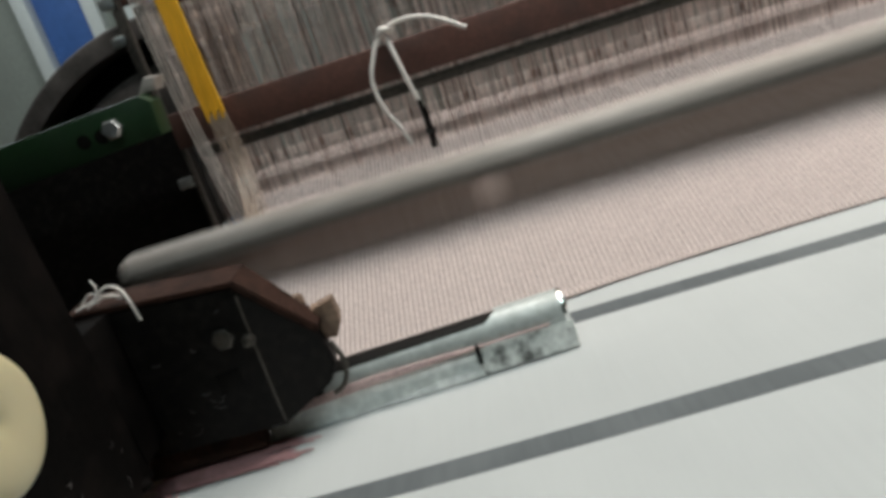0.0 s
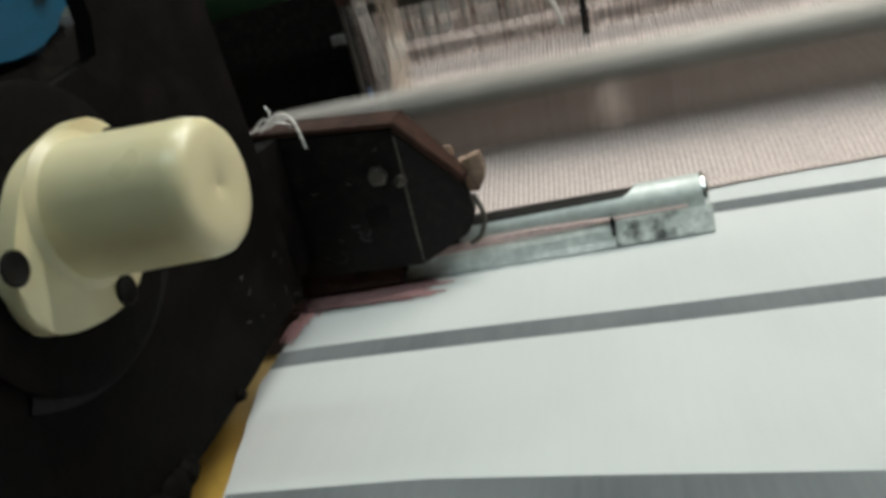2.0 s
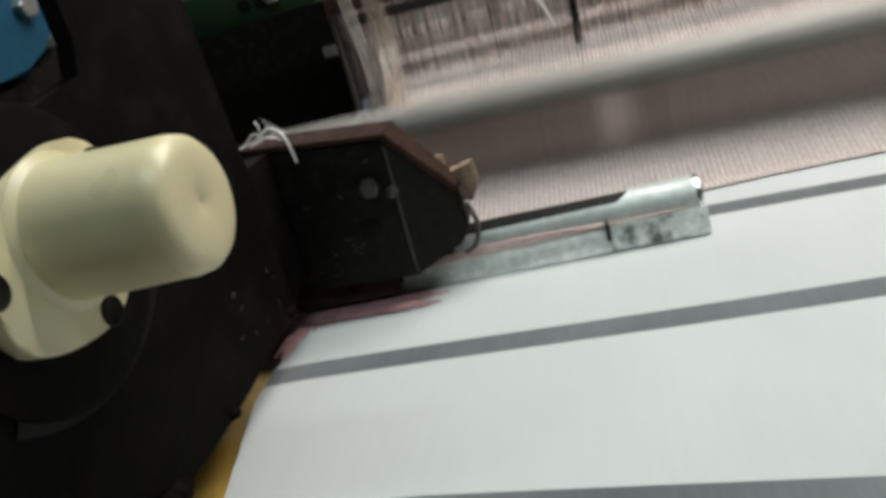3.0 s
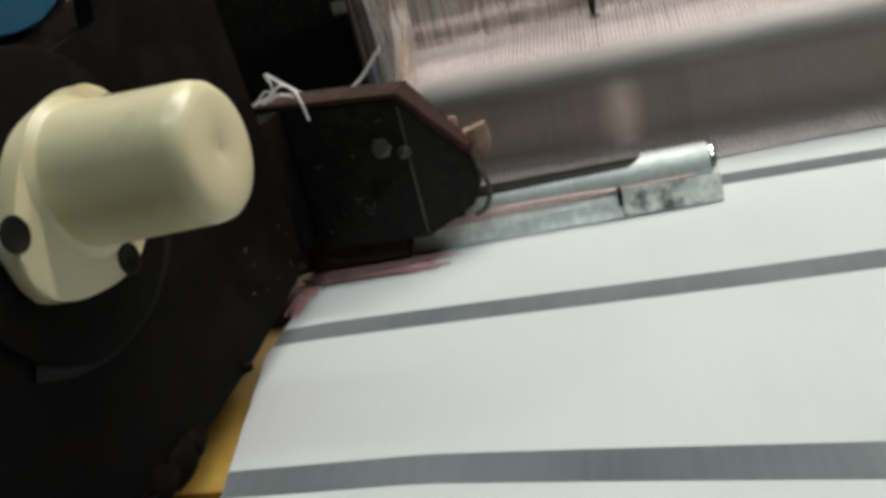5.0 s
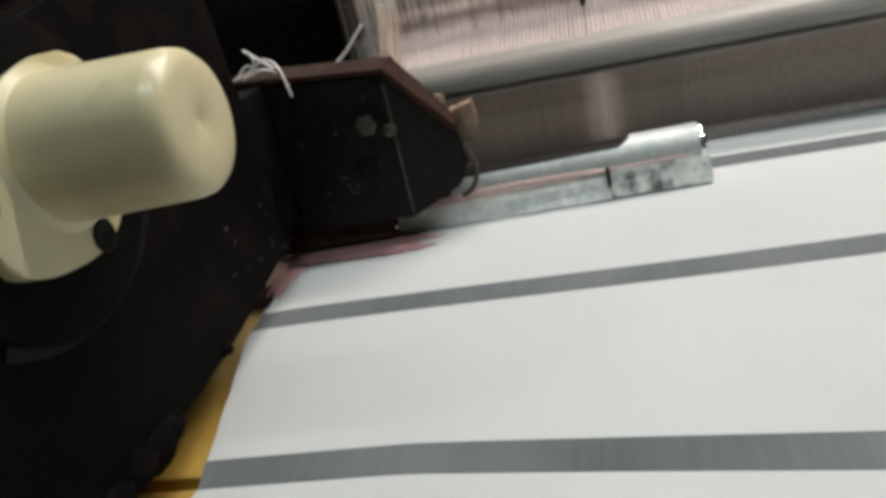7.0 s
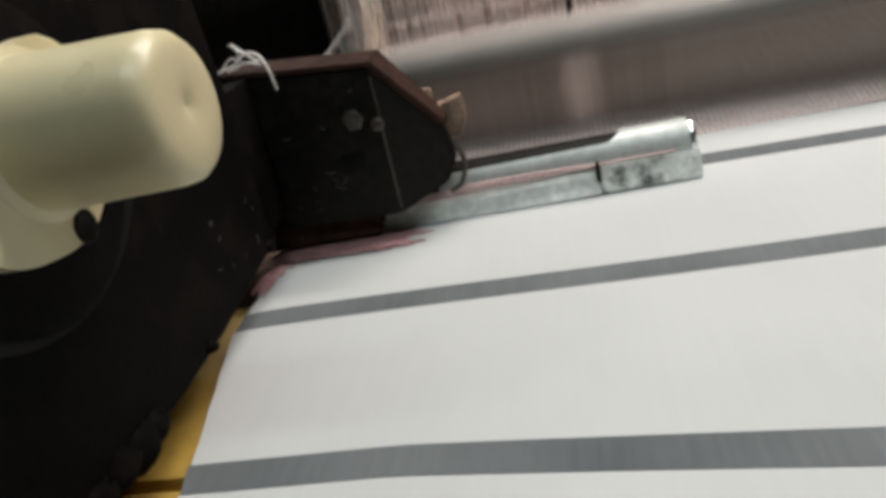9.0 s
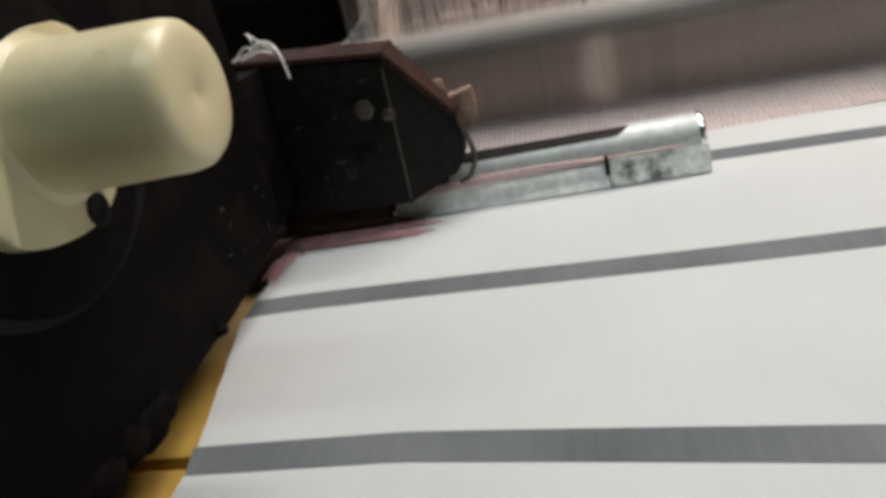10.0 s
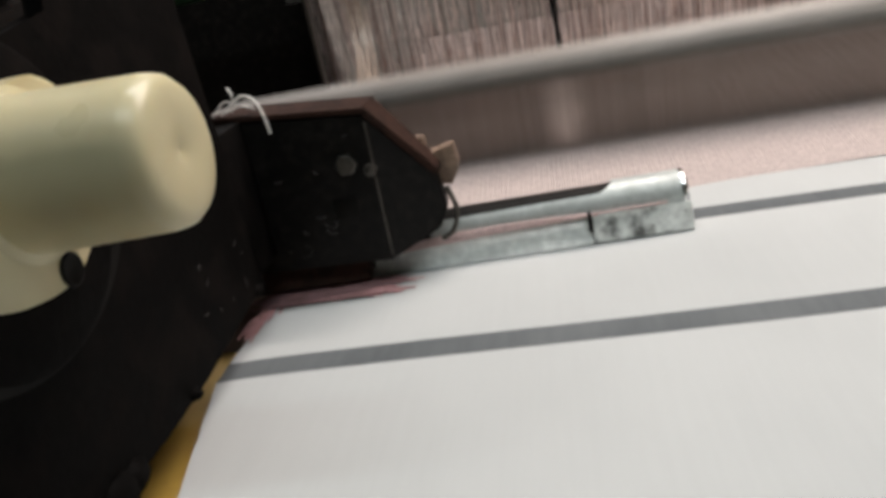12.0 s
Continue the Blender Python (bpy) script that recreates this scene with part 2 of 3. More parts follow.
def lathe(bm, profile, axis="x", at=(0, 0, 0), seg=40, start=0.0, sweep=360.0):
    """Turns a profile of (along, radius) about an axis through at."""
    rings = []
    closed = abs(sweep - 360) < 1e-3
    count = seg if closed else seg + 1
    for u, r in profile:
        ring = []
        for k in range(count):
            a = radians(start + sweep * k / seg)
            c, s = r * math.cos(a), r * math.sin(a)
            p = {"x": (u, c, s), "y": (c, u, s), "z": (c, s, u)}[axis]
            ring.append(bm.verts.new(Vector(p) + Vector(at)))
        rings.append(ring)
    for r0, r1 in zip(rings, rings[1:]):
        for k in range(count if closed else count - 1):
            j = (k + 1) % count
            bm.faces.new((r0[k], r0[j], r1[j], r1[k]))
    if closed:
        for ring, (u, r) in ((rings[0], profile[0]), (rings[-1], profile[-1])):
            if r > 1e-5:
                bm.faces.new(ring)
    return bm


def cord(bm, points, r, sides=6, r_end=None):
    """A round strand through points, smoothed."""
    pts = [Vector(p) for p in points]
    fine = []
    for i in range(len(pts) - 1):
        p0, p1, p2, p3 = pts[max(i - 1, 0)], pts[i], pts[i + 1], pts[min(i + 2, len(pts) - 1)]
        steps = 6 if len(pts) > 2 else 1
        for k in range(steps):
            t = k / steps
            fine.append(0.5 * (2 * p1 + (p2 - p0) * t + (2 * p0 - 5 * p1 + 4 * p2 - p3) * t * t + (3 * p1 - p0 - 3 * p2 + p3) * t ** 3))
    fine.append(pts[-1])
    rings = []
    for i, p in enumerate(fine):
        d = (fine[min(i + 1, len(fine) - 1)] - fine[max(i - 1, 0)]).normalized()
        side = d.cross(Vector((0.3, 0.2, 1))).normalized()
        up = side.cross(d)
        rr = r if r_end is None else r + (r_end - r) * i / (len(fine) - 1)
        rings.append([bm.verts.new(p + rr * (math.cos(2 * math.pi * k / sides) * side + math.sin(2 * math.pi * k / sides) * up)) for k in range(sides)])
    for a, b in zip(rings, rings[1:]):
        for k in range(sides):
            j = (k + 1) % sides
            bm.faces.new((a[k], a[j], b[j], b[k]))
    bm.faces.new(rings[0])
    bm.faces.new(rings[-1])
    return bm


def hexhead(bm, axis, at, r, h):
    lathe(bm, [(0, r), (h * 0.8, r), (h, r * 0.8)], axis, at, 6)
    return bm


# ---- the hall ----
FLOOR = -0.85
bm = box(bmesh.new(), -4, 4, -3, 3.15, FLOOR - 0.1, FLOOR)
single("floor", bm, CONCRETE, "oil-stained grey concrete floor of the hall", "floor", "structure")
bm = box(bmesh.new(), -4, 4, -3, 3.15, 1.9, 2.0)
single("ceiling", bm, PLASTER, "plain grey plaster ceiling", "ceiling", "structure")
for name, b in (("wall_south", (-4, 4, -3.15, -3)), ("wall_west", (-4.15, -4, -3.15, 3.15)), ("wall_east", (4, 4.15, -3.15, 3.15))):
    single(name, box(bmesh.new(), *b, FLOOR, 2.0), PLASTER, "plain grey plaster wall", "wall", "structure")
wall = thing("wall_north", "grey wall with blue panels between white posts", "wall", kind="structure")
part("wall_body", box(bmesh.new(), -4, 4, 3.1, 3.25, FLOOR, 2.0), PLASTER, wall)
for x0, x1, m in ((-1.67, -1.45, PANEL_BLUE), (-1.22, -1.13, PANEL_LIGHT)):
    part("panel", box(bmesh.new(), x0, x1, 3.06, 3.096, FLOOR + 0.1, 1.6, 0.004), m, wall, "flat blue painted panel")
for x0 in (-1.73, -1.45, -1.28):
    part("post", box(bmesh.new(), x0, x0 + 0.06, 3.0, 3.096, FLOOR, 1.8, 0.004), POST_WHITE, wall, "white painted post")
# Fixtures made up round the added lamps, all out of view.
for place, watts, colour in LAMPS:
    lamp = thing("added_tube_light", "unseen white tube light added under the ceiling", "ceiling light", "tube lights", pose(place[0], place[1], place[2] + 0.02))
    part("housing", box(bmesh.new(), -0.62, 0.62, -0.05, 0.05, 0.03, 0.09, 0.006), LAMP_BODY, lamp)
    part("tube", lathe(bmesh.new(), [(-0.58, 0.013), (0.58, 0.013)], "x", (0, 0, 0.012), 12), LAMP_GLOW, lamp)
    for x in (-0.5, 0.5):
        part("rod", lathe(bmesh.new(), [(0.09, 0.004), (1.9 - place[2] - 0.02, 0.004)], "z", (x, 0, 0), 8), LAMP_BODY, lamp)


# ---- woven cloth ----
def fell(x):
    """Where the cloth ends and the warp begins."""
    return 0.092 - 0.030 * math.exp(-max(0.0, x + 0.06) / 0.11) if x > -0.06 else 0.062


def cloth_point(x, y):
    far = min(1.0, max(0.0, (-y - 0.10) / 0.11))
    dy = -0.085 * max(0.0, x + 0.14) * far * far if x < 0.25 else -0.033 * far * far
    z = 0.0003 * math.sin(x * 21 + y * 13)
    edge = max(0.0, -0.215 - x) / 0.035
    z -= 0.001 * edge * edge
    near = max(0.0, -0.36 - y)
    return Vector((x, y + dy, z - 3.0 * near * near))


STRIPES = [(0.027, 0.044), (-0.1015, -0.0845), (-0.2205, -0.2045), (-0.346, -0.329)]
ys = [0.046 - 0.012 * k for k in range(44)]


def left_edge(y):
    return -0.2485 + 0.0255 * min(1, max(0, (-y - 0.11) / 0.11)) + 0.0003 * math.sin(y * 310)


def cloth_sheet(rows, lift, x_start=None):
    """A woven sheet over rows of y; None stands for the fell."""
    bm = bmesh.new()
    grid = []
    cols = 72
    for y in rows:
        row = []
        for k in range(cols + 1):
            yy = y if y is not None else 0.05
            x0 = left_edge(yy) if x_start is None else x_start
            x = x0 + (0.75 - x0) * (k / cols) ** 1.15
            row.append(bm.verts.new(cloth_point(x, fell(x) if y is None else y) + Vector((0, 0, lift))))
        grid.append(row)
    for r0, r1 in zip(grid, grid[1:]):
        for k in range(cols):
            bm.faces.new((r0[k], r0[k + 1], r1[k + 1], r1[k]))
    return bm


cloth = thing("striped_cloth", "white woven cotton cloth with narrow dark grey stripes", "cloth")
bm = cloth_sheet([None] + ys, 0.0)
bm.normal_update()
bmesh.ops.solidify(bm, geom=bm.faces[:], thickness=0.0006)
part("sheet", bm, WHITE_CLOTH, cloth)
stripes = []
for (y0, y1), x_start in zip(STRIPES, (-0.02, None, None, None)):
    bm = cloth_sheet([y1 - (y1 - y0) * k / 4 for k in range(5)], 0.0009, x_start)
    bm.normal_update()
    bmesh.ops.solidify(bm, geom=bm.faces[:], thickness=-0.0004)
    stripes.append(part("stripe", bm, GREY_CLOTH, cloth, "dark grey woven stripe"))

# pink yarn ends along the edge of the cloth, below the bracket
bm = bmesh.new()
random.seed(4)
for k in range(230):
    x = random.triangular(-0.247, -0.165, -0.23)
    y = random.uniform(-0.034, -0.010)
    cord(bm, [(x - 0.014, y + random.uniform(-0.001, 0.001), 0.0016), (x, y, 0.0020 + random.uniform(0, 0.0008)), (x + 0.014, y + random.uniform(-0.001, 0.001), 0.0016)], 0.0006, 3)
for k in range(34):
    y = random.uniform(-0.062, -0.022)
    x = left_edge(y) + random.uniform(-0.006, 0.004) + max(0, 0.5 * (y + 0.045)) * random.random()
    cord(bm, [(x, y - 0.010, 0.0006), (x + 0.0008, y, 0.0018), (x + random.uniform(-0.001, 0.001), y + 0.010, 0.0012)], 0.0006, 3)
single("selvedge_yarn", bm, PINK_CLOTH, "pink yarn ends lying on the cloth edge", "yarn", "stuff")

# ---- breast beam under the cloth ----
beam = thing("breast_beam", "yellow painted wooden beam under the cloth edge", "beam")
part("board", box(bmesh.new(), -0.36, 0.85, -0.205, -0.062, -0.06, -0.008, 0.003), YELLOW_PAINT, beam)
part("front_board", box(bmesh.new(), -0.36, 0.85, -0.40, -0.209, -0.10, -0.009, 0.004), YELLOW_PAINT, beam)
part("leg", box(bmesh.new(), -0.36, -0.30, -0.38, -0.12, FLOOR, -0.062, 0.004), BLACK_IRON, beam, "black iron leg")
part("leg", box(bmesh.new(), 0.78, 0.84, -0.38, -0.12, FLOOR, -0.062, 0.004), BLACK_IRON, beam, "black iron leg")

# ---- side frame with the knob ----
side = thing("loom_side_frame", "black greasy cast iron side frame of the loom", "machine frame")
outline = [(-0.049, 0.0237), (-0.054, 0.12), (-0.056, 0.17), (-0.056, 0.60), (-0.150, 0.60), (-0.150, 0.195), (-0.156, 0.180), (-0.20, 0.174), (-0.27, 0.166), (-0.33, 0.15), (-0.36, 0.018), (-0.237, 0.0166), (-0.178, 0.0154), (-0.135, 0.017), (-0.088, 0.0223)]
part("plate", prism(bmesh.new(), outline, "x", -0.244, -0.236, 0.002), BLACK_IRON, side)
part("post", box(bmesh.new(), -0.42, -0.30, -0.30, -0.10, FLOOR, 0.02, 0.006), BLACK_IRON, side)
part("rib", box(bmesh.new(), -0.30, -0.2445, -0.32, -0.09, 0.02, 0.14, 0.004), BLACK_IRON, side)
disc = part("bearing_disc", lathe(bmesh.new(), [(-0.2355, 0.054), (-0.2325, 0.054), (-0.231, 0.051), (-0.231, 0.0)], "x", (0, -0.2175, 0.1285), 56), BLACK_IRON, side)
# A raised black ring carries the dark gap round the disc as colour.
part("groove_shade", lathe(bmesh.new(), [(-0.2358, 0.0735), (-0.2350, 0.0735), (-0.2350, 0.066), (-0.2358, 0.066), (-0.2358, 0.0735)], "x", (0, -0.217, 0.146), 40, -125, 120), SHADE_AND_BLACK, disc, "raised black ring painting the dark gap round the disc")
random.seed(21)
for y, z, r in ((-0.204, 0.017, 0.009), (-0.214, 0.016, 0.012), (-0.228, 0.018, 0.010), (-0.245, 0.017, 0.011), (-0.150, 0.018, 0.004), (-0.062, 0.026, 0.005)):
    bm = bmesh.new()
    bmesh.ops.create_icosphere(bm, subdivisions=3, radius=1)
    for v in bm.verts:
        v.co = Vector((-0.238 + 0.006 * v.co.x, y + r * v.co.y, z + 0.75 * r * v.co.z)) + 0.22 * r * Vector((0.3, 1, 1)) * noise.noise(v.co * 2.5 + Vector((y * 900, 0, 0)))
    part("grease_lump", bm, BLACK_IRON, side, "lump of dried black grease")
for k in range(9):
    y, z, r, turn = random.uniform(-0.120, -0.06), random.uniform(0.028, 0.065), random.uniform(0.001, 0.0028), random.uniform(-0.4, 1.6)
    c, d = r * math.cos(turn), r * math.sin(turn)
    part("lint", cord(bmesh.new(), [(-0.2359, y - c, z - d), (-0.2358, y + 0.3 * d, z - 0.3 * c), (-0.2359, y + c, z + d)], random.uniform(0.0002, 0.0005), 4), FLECK, side, "grey lint stuck in grease")

knob = thing("hand_knob", "cream nylon knob with a screwed round flange", "knob")
K = (0, -0.2130, 0.1360)
bm = lathe(bmesh.new(), [(-0.2235, 0.0275), (-0.2215, 0.0245), (-0.217, 0.0242), (-0.19, 0.0236), (-0.179, 0.0233), (-0.1748, 0.0225), (-0.1725, 0.0205), (-0.1716, 0.0175), (-0.1712, 0.012), (-0.1715, 0.006), (-0.1720, 0.0034), (-0.1732, 0.0)], "x", K, 64)
part("grip", bm, CREAM, knob)
FC = (-0.2165, 0.1318)
outline = []
for k in range(72):
    a = 2 * math.pi * k / 72
    r = 0.0325 - 0.0045 * max(0, math.cos(a - radians(120))) + 0.011 * max(0, math.cos(a - radians(38))) ** 6 + 0.009 * max(0, math.cos(a - radians(204))) ** 6
    outline.append((FC[0] + r * math.cos(a), FC[1] + r * math.sin(a)))
flange = part("flange", prism(bmesh.new(), outline, "x", -0.2308, -0.2236, 0.0018), CREAM, knob)
for y, z in ((-0.2105, 0.1035), (-0.2525, 0.132), (-0.187, 0.152)):
    # The dark colour stands for shade inside the screw recess.
    part("screw", lathe(bmesh.new(), [(-0.2234, 0.0058), (-0.2229, 0.0058), (-0.2226, 0.0050), (-0.2231, 0.0040), (-0.2233, 0.0)], "x", (0, y, z), 20), SHADE_AND_BLACK, flange, "dark screw with its recess shade in the colour")

# ---- temple and its bracket ----
bracket = thing("temple_bracket", "black iron bracket block with a rusty top edge", "bracket")
body = part("body", prism(bmesh.new(), [(-0.262, 0.1110), (-0.168, 0.1022), (-0.169, 0.0172), (-0.243, 0.0188), (-0.262, 0.03)], "y", -0.0225, 0.008, 0.0015), BLACK_GREASE, bracket)
bm = bmesh.new()
v = [bm.verts.new(p) for p in ((-0.1678, -0.0222, 0.1015), (-0.1690, -0.0222, 0.0175), (-0.1423, -0.004, 0.0255), (-0.1358, -0.004, 0.038), (-0.1390, -0.004, 0.059),
                               (-0.1678, 0.008, 0.1015), (-0.1690, 0.008, 0.0175), (-0.1423, 0.008, 0.0255), (-0.1358, 0.008, 0.038), (-0.1390, 0.008, 0.059))]
bm.faces.new(v[:5]), bm.faces.new(v[5:])
for i in range(5):
    bm.faces.new((v[i], v[(i + 1) % 5], v[5 + (i + 1) % 5], v[5 + i]))
bmesh.ops.bevel(bm, geom=bm.edges[:], offset=0.0012, segments=2, affect="EDGES")
part("wedge", bm, BLACK_GREASE, bracket)
bm = prism(bmesh.new(), [(-0.258, 0.1114), (-0.1672, 0.1028), (-0.1672, 0.1062), (-0.258, 0.1146)], "y", -0.0235, 0.009, 0.0010)
part("top_plate", bm, RUST, bracket, "rusty brown top plate")
bm = bmesh.new()
v = [bm.verts.new(p) for p in ((-0.1668, -0.0235, 0.1062), (-0.1668, 0.005, 0.1062), (-0.1352, 0.008, 0.0630), (-0.1368, -0.0065, 0.0630))]
w = [bm.verts.new(q.co + Vector((-0.002, 0, -0.0045))) for q in v]
bm.faces.new(v), bm.faces.new(w)
for i in range(4):
    bm.faces.new((v[i], v[(i + 1) % 4], w[(i + 1) % 4], w[i]))
bmesh.ops.bevel(bm, geom=bm.edges[:], offset=0.0008, segments=2, affect="EDGES")
part("sloping_plate", bm, RUST, bracket, "rusty brown sloping plate")
lug = part("lug", prism(bmesh.new(), [(-0.1405, 0.060), (-0.1405, 0.0705), (-0.1365, 0.0690), (-0.1345, 0.0715), (-0.1272, 0.0728), (-0.1258, 0.062), (-0.1272, 0.056), (-0.1315, 0.049), (-0.1385, 0.050)], "y", 0.003, 0.013, 0.0014), LIT_RUST, bracket, "rusty lug painted in a lit tone")
part("nut", hexhead(bmesh.new(), "z", (-0.1465, 0.007, 0.0730), 0.0042, 0.0065), LIT_RUST, lug, "rusty hexagon nut painted in a lit tone")
part("strap", cord(bmesh.new(), [(-0.1345, -0.003, 0.050), (-0.1310, -0.002, 0.036), (-0.1345, -0.0045, 0.024), (-0.142, -0.006, 0.020)], 0.0016, 8), OILY, bracket, "bent dark steel strap")
random.seed(33)
for k in range(13):
    x, z, r, turn = random.uniform(-0.236, -0.174), random.uniform(0.022, 0.100) if k % 2 else random.uniform(0.022, 0.05), random.uniform(0.001, 0.004), random.uniform(-0.9, 0.9)
    c, d = r * math.cos(turn), r * math.sin(turn)
    part("lint", cord(bmesh.new(), [(x - c, -0.0226, z - d), (x + 0.4 * d, -0.0228, z - 0.4 * c), (x + c, -0.0226, z + d)], random.uniform(0.0002, 0.0006), 4), FLECK, body, "grey lint stuck in grease")
part("bolt", hexhead(bmesh.new(), "y", (-0.183, -0.0225, 0.077), 0.0062, -0.004), OILY, body)
part("bolt", lathe(bmesh.new(), [(-0.027, 0.0), (-0.0265, 0.003), (-0.022, 0.004)], "y", (-0.1705, 0, 0.072), 12), OILY, body)
# A dark plate on the face paints the shade of a recess.
part("slot_shade", box(bmesh.new(), -0.196, -0.182, -0.0232, -0.0215, 0.046, 0.058, 0.0004), SHADE_AND_BLACK, body)
part("worn_edge", cord(bmesh.new(), [(-0.1682, -0.0222, 0.098), (-0.1688, -0.0225, 0.045), (-0.1690, -0.0222, 0.020)], 0.0007, 6), OILY, body, "worn bright edge")
part("arm", box(bmesh.new(), -0.262, -0.2360, -0.055, 0.008, 0.03, 0.110, 0.002), BLACK_IRON, bracket)

temple = thing("temple", "worn zinc temple tube holding the cloth edge", "loom temple", at=pose(0, 0, 0, 0, 0, 2.5))
TY, TZ, TR = 0.0205, 0.0190, 0.0130
shell = [(-0.041, TR), (-0.0015, TR), (0.0, TR - 0.0012), (0.0, TR - 0.003), (-0.041, TR - 0.003)]
tube_end = part("tube_end", lathe(bmesh.new(), shell + [shell[0]], "x", (0, TY, TZ), 40), ZINC, temple)
bm = bmesh.new()
rows = []
for k in range(29):
    x = -0.150 + 0.1095 * k / 28
    a0 = 141 - 8 * (x + 0.150) / 0.1095 - 36 * max(0.0, (x + 0.050) / 0.0095) ** 2
    rows.append([[bm.verts.new((x, TY + r * math.cos(radians(a0 + (322 - a0) * j / 20)), TZ + r * math.sin(radians(a0 + (322 - a0) * j / 20)))) for j in range(21)] for r in (TR, TR - 0.0013)])
for (o0, i0), (o1, i1) in zip(rows, rows[1:]):
    for j in range(20):
        bm.faces.new((o0[j], o0[j + 1], o1[j + 1], o1[j]))
        bm.faces.new((i0[j], i1[j], i1[j + 1], i0[j + 1]))
    bm.faces.new((o0[0], o1[0], i1[0], i0[0]))
    bm.faces.new((o0[20], i0[20], i1[20], o1[20]))
part("trough", bm, ZINC, temple)
# Shade inside the open tube is put in the roller's near-black colour.
part("roller", lathe(bmesh.new(), [(-0.149, 0.0), (-0.149, 0.0115), (-0.0405, 0.0115), (-0.0400, 0.009), (-0.005, 0.0)], "x", (0, TY, TZ), 24), SHADE_AND_BLACK, temple, "roller darkened to paint the shade inside the tube")
bm = lathe(bmesh.new(), [(-0.0024, TR + 0.0003), (-0.0004, TR + 0.0003), (0.0008, TR - 0.001), (0.0008, 0.002), (-0.0024, 0.002), (-0.0024, TR + 0.0003)], "x", (0, TY, TZ), 40)
part("end_ring", bm, BRIGHT, tube_end, "bright steel ring")
skirt = part("skirt", prism(bmesh.new(), [(0.0024, 0.0012), (0.0040, 0.0006), (0.0070, 0.0012), (0.0086, 0.0142), (0.0076, 0.0150)], "x", -0.186, -0.056, 0.0004), PALE_PLATE, temple, "pale dusty plate lying on the cloth")
part("skirt_end", prism(bmesh.new(), [(0.0022, 0.0018), (0.0040, 0.0008), (0.0066, 0.0012), (0.0082, 0.0166), (0.0068, 0.0172)], "x", -0.0555, 0.0015, 0.0006), WORN_PLATE, temple, "pale plate end with worn dark patches")
bm = bmesh.new()
random.seed(12)
for k in range(14):
    d, e = random.uniform(0, 0.0045), random.uniform(-0.012, 0.012)
    cord(bm, [(-0.176, 0.0030 + 0.2 * d, 0.0135 + 0.8 * d), (-0.12 + e, 0.0046 + 0.3 * d, 0.0160 + d), (-0.08 + e, 0.0056 + 0.2 * d, 0.0168 + 0.8 * d), (-0.056 + e * 0.4, 0.0058 + 0.2 * d, 0.0175 + 0.4 * d)], 0.00055, 4)
cord(bm, [(-0.07, 0.0056, 0.0180), (-0.045, 0.0060, 0.0186), (-0.012, 0.0062, 0.0188)], 0.0007, 5)
part("thread", bm, PALE_PINK, temple, "pink yarn along the tube")
part("clip", box(bmesh.new(), -0.0575, -0.0552, 0.0022, 0.0080, 0.0085, 0.0195, 0.0006), SHADE_AND_BLACK, skirt)
part("foot", box(bmesh.new(), -0.190, -0.145, 0.008, 0.020, 0.004, 0.028, 0.002), BLACK_GREASE, temple)
# Added plate; its dark brown stands in for the shaded gap.
part("gap_filler", prism(bmesh.new(), [(-0.010, 0.006), (-0.009, 0.0045), (0.0025, 0.0045), (0.0025, 0.0165), (-0.006, 0.0168)], "x", -0.264, -0.1870, 0.0008), RUST, temple, "brown plate added to darken the gap under the bracket")

bm = cord(bmesh.new(), [(-0.252, -0.022, 0.1150), (-0.242, -0.021, 0.1175), (-0.233, -0.02, 0.1225), (-0.226, -0.021, 0.1200), (-0.2215, -0.0245, 0.1130), (-0.220, -0.0245, 0.1010)], 0.0008)
cord(bm, [(-0.247, -0.02, 0.1142), (-0.236, -0.016, 0.1170), (-0.226, -0.022, 0.1150)], 0.0008)
cord(bm, [(-0.251, -0.018, 0.1150), (-0.243, -0.019, 0.1210), (-0.236, -0.020, 0.1180), (-0.229, -0.019, 0.1160)], 0.0006)
cord(bm, [(-0.240, -0.020, 0.1150), (-0.237, -0.021, 0.1240), (-0.240, -0.018, 0.1280)], 0.0005)
single("loose_thread", bm, COTTON, "loose white thread lying over the bracket", "thread")

# ---- sley with the reed ----
PIVOT = (0.0, 0.245, -0.655)
sley = thing("sley", "swinging loom sley with a grey reed cap", "loom sley", at=pose(*PIVOT))
H = 0.655
bm = prism(bmesh.new(), [(-0.0105, H + 0.0826), (-0.0106, H + 0.0842), (-0.0080, H + 0.0900), (-0.0045, H + 0.0945), (-0.002, H + 0.0957), (0.012, H + 0.0957), (0.014, H + 0.094), (0.014, H + 0.0826)], "x", -0.324, 0.75, 0.0006)
reed_cap = part("reed_cap", bm, CAP, sley, "grey metal reed cap")
# Set back, and painted near-black for the shade under the cap.
part("groove_shade", box(bmesh.new(), -0.323, 0.75, -0.0070, 0.012, H + 0.0788, H + 0.0824), CAP_SHADE, reed_cap)
part("reed_rail", box(bmesh.new(), -0.322, 0.75, -0.0095, 0.013, H + 0.0762, H + 0.0786, 0.0006), CAP, sley)
part("reed_rail", box(bmesh.new(), -0.322, 0.75, -0.007, 0.007, H - 0.03, H - 0.010, 0.001), YELLOW_LINE, sley, "yellowed lower reed strip")
part("race_board", box(bmesh.new(), -0.50, 0.80, -0.062, -0.0075, H - 0.05, H - 0.018, 0.002), RACE, sley, "dark brown wooden race board")
part("sley_beam", box(bmesh.new(), -0.50, 0.80, -0.05, 0.03, H - 0.15, H - 0.0505, 0.004), RACE, sley)
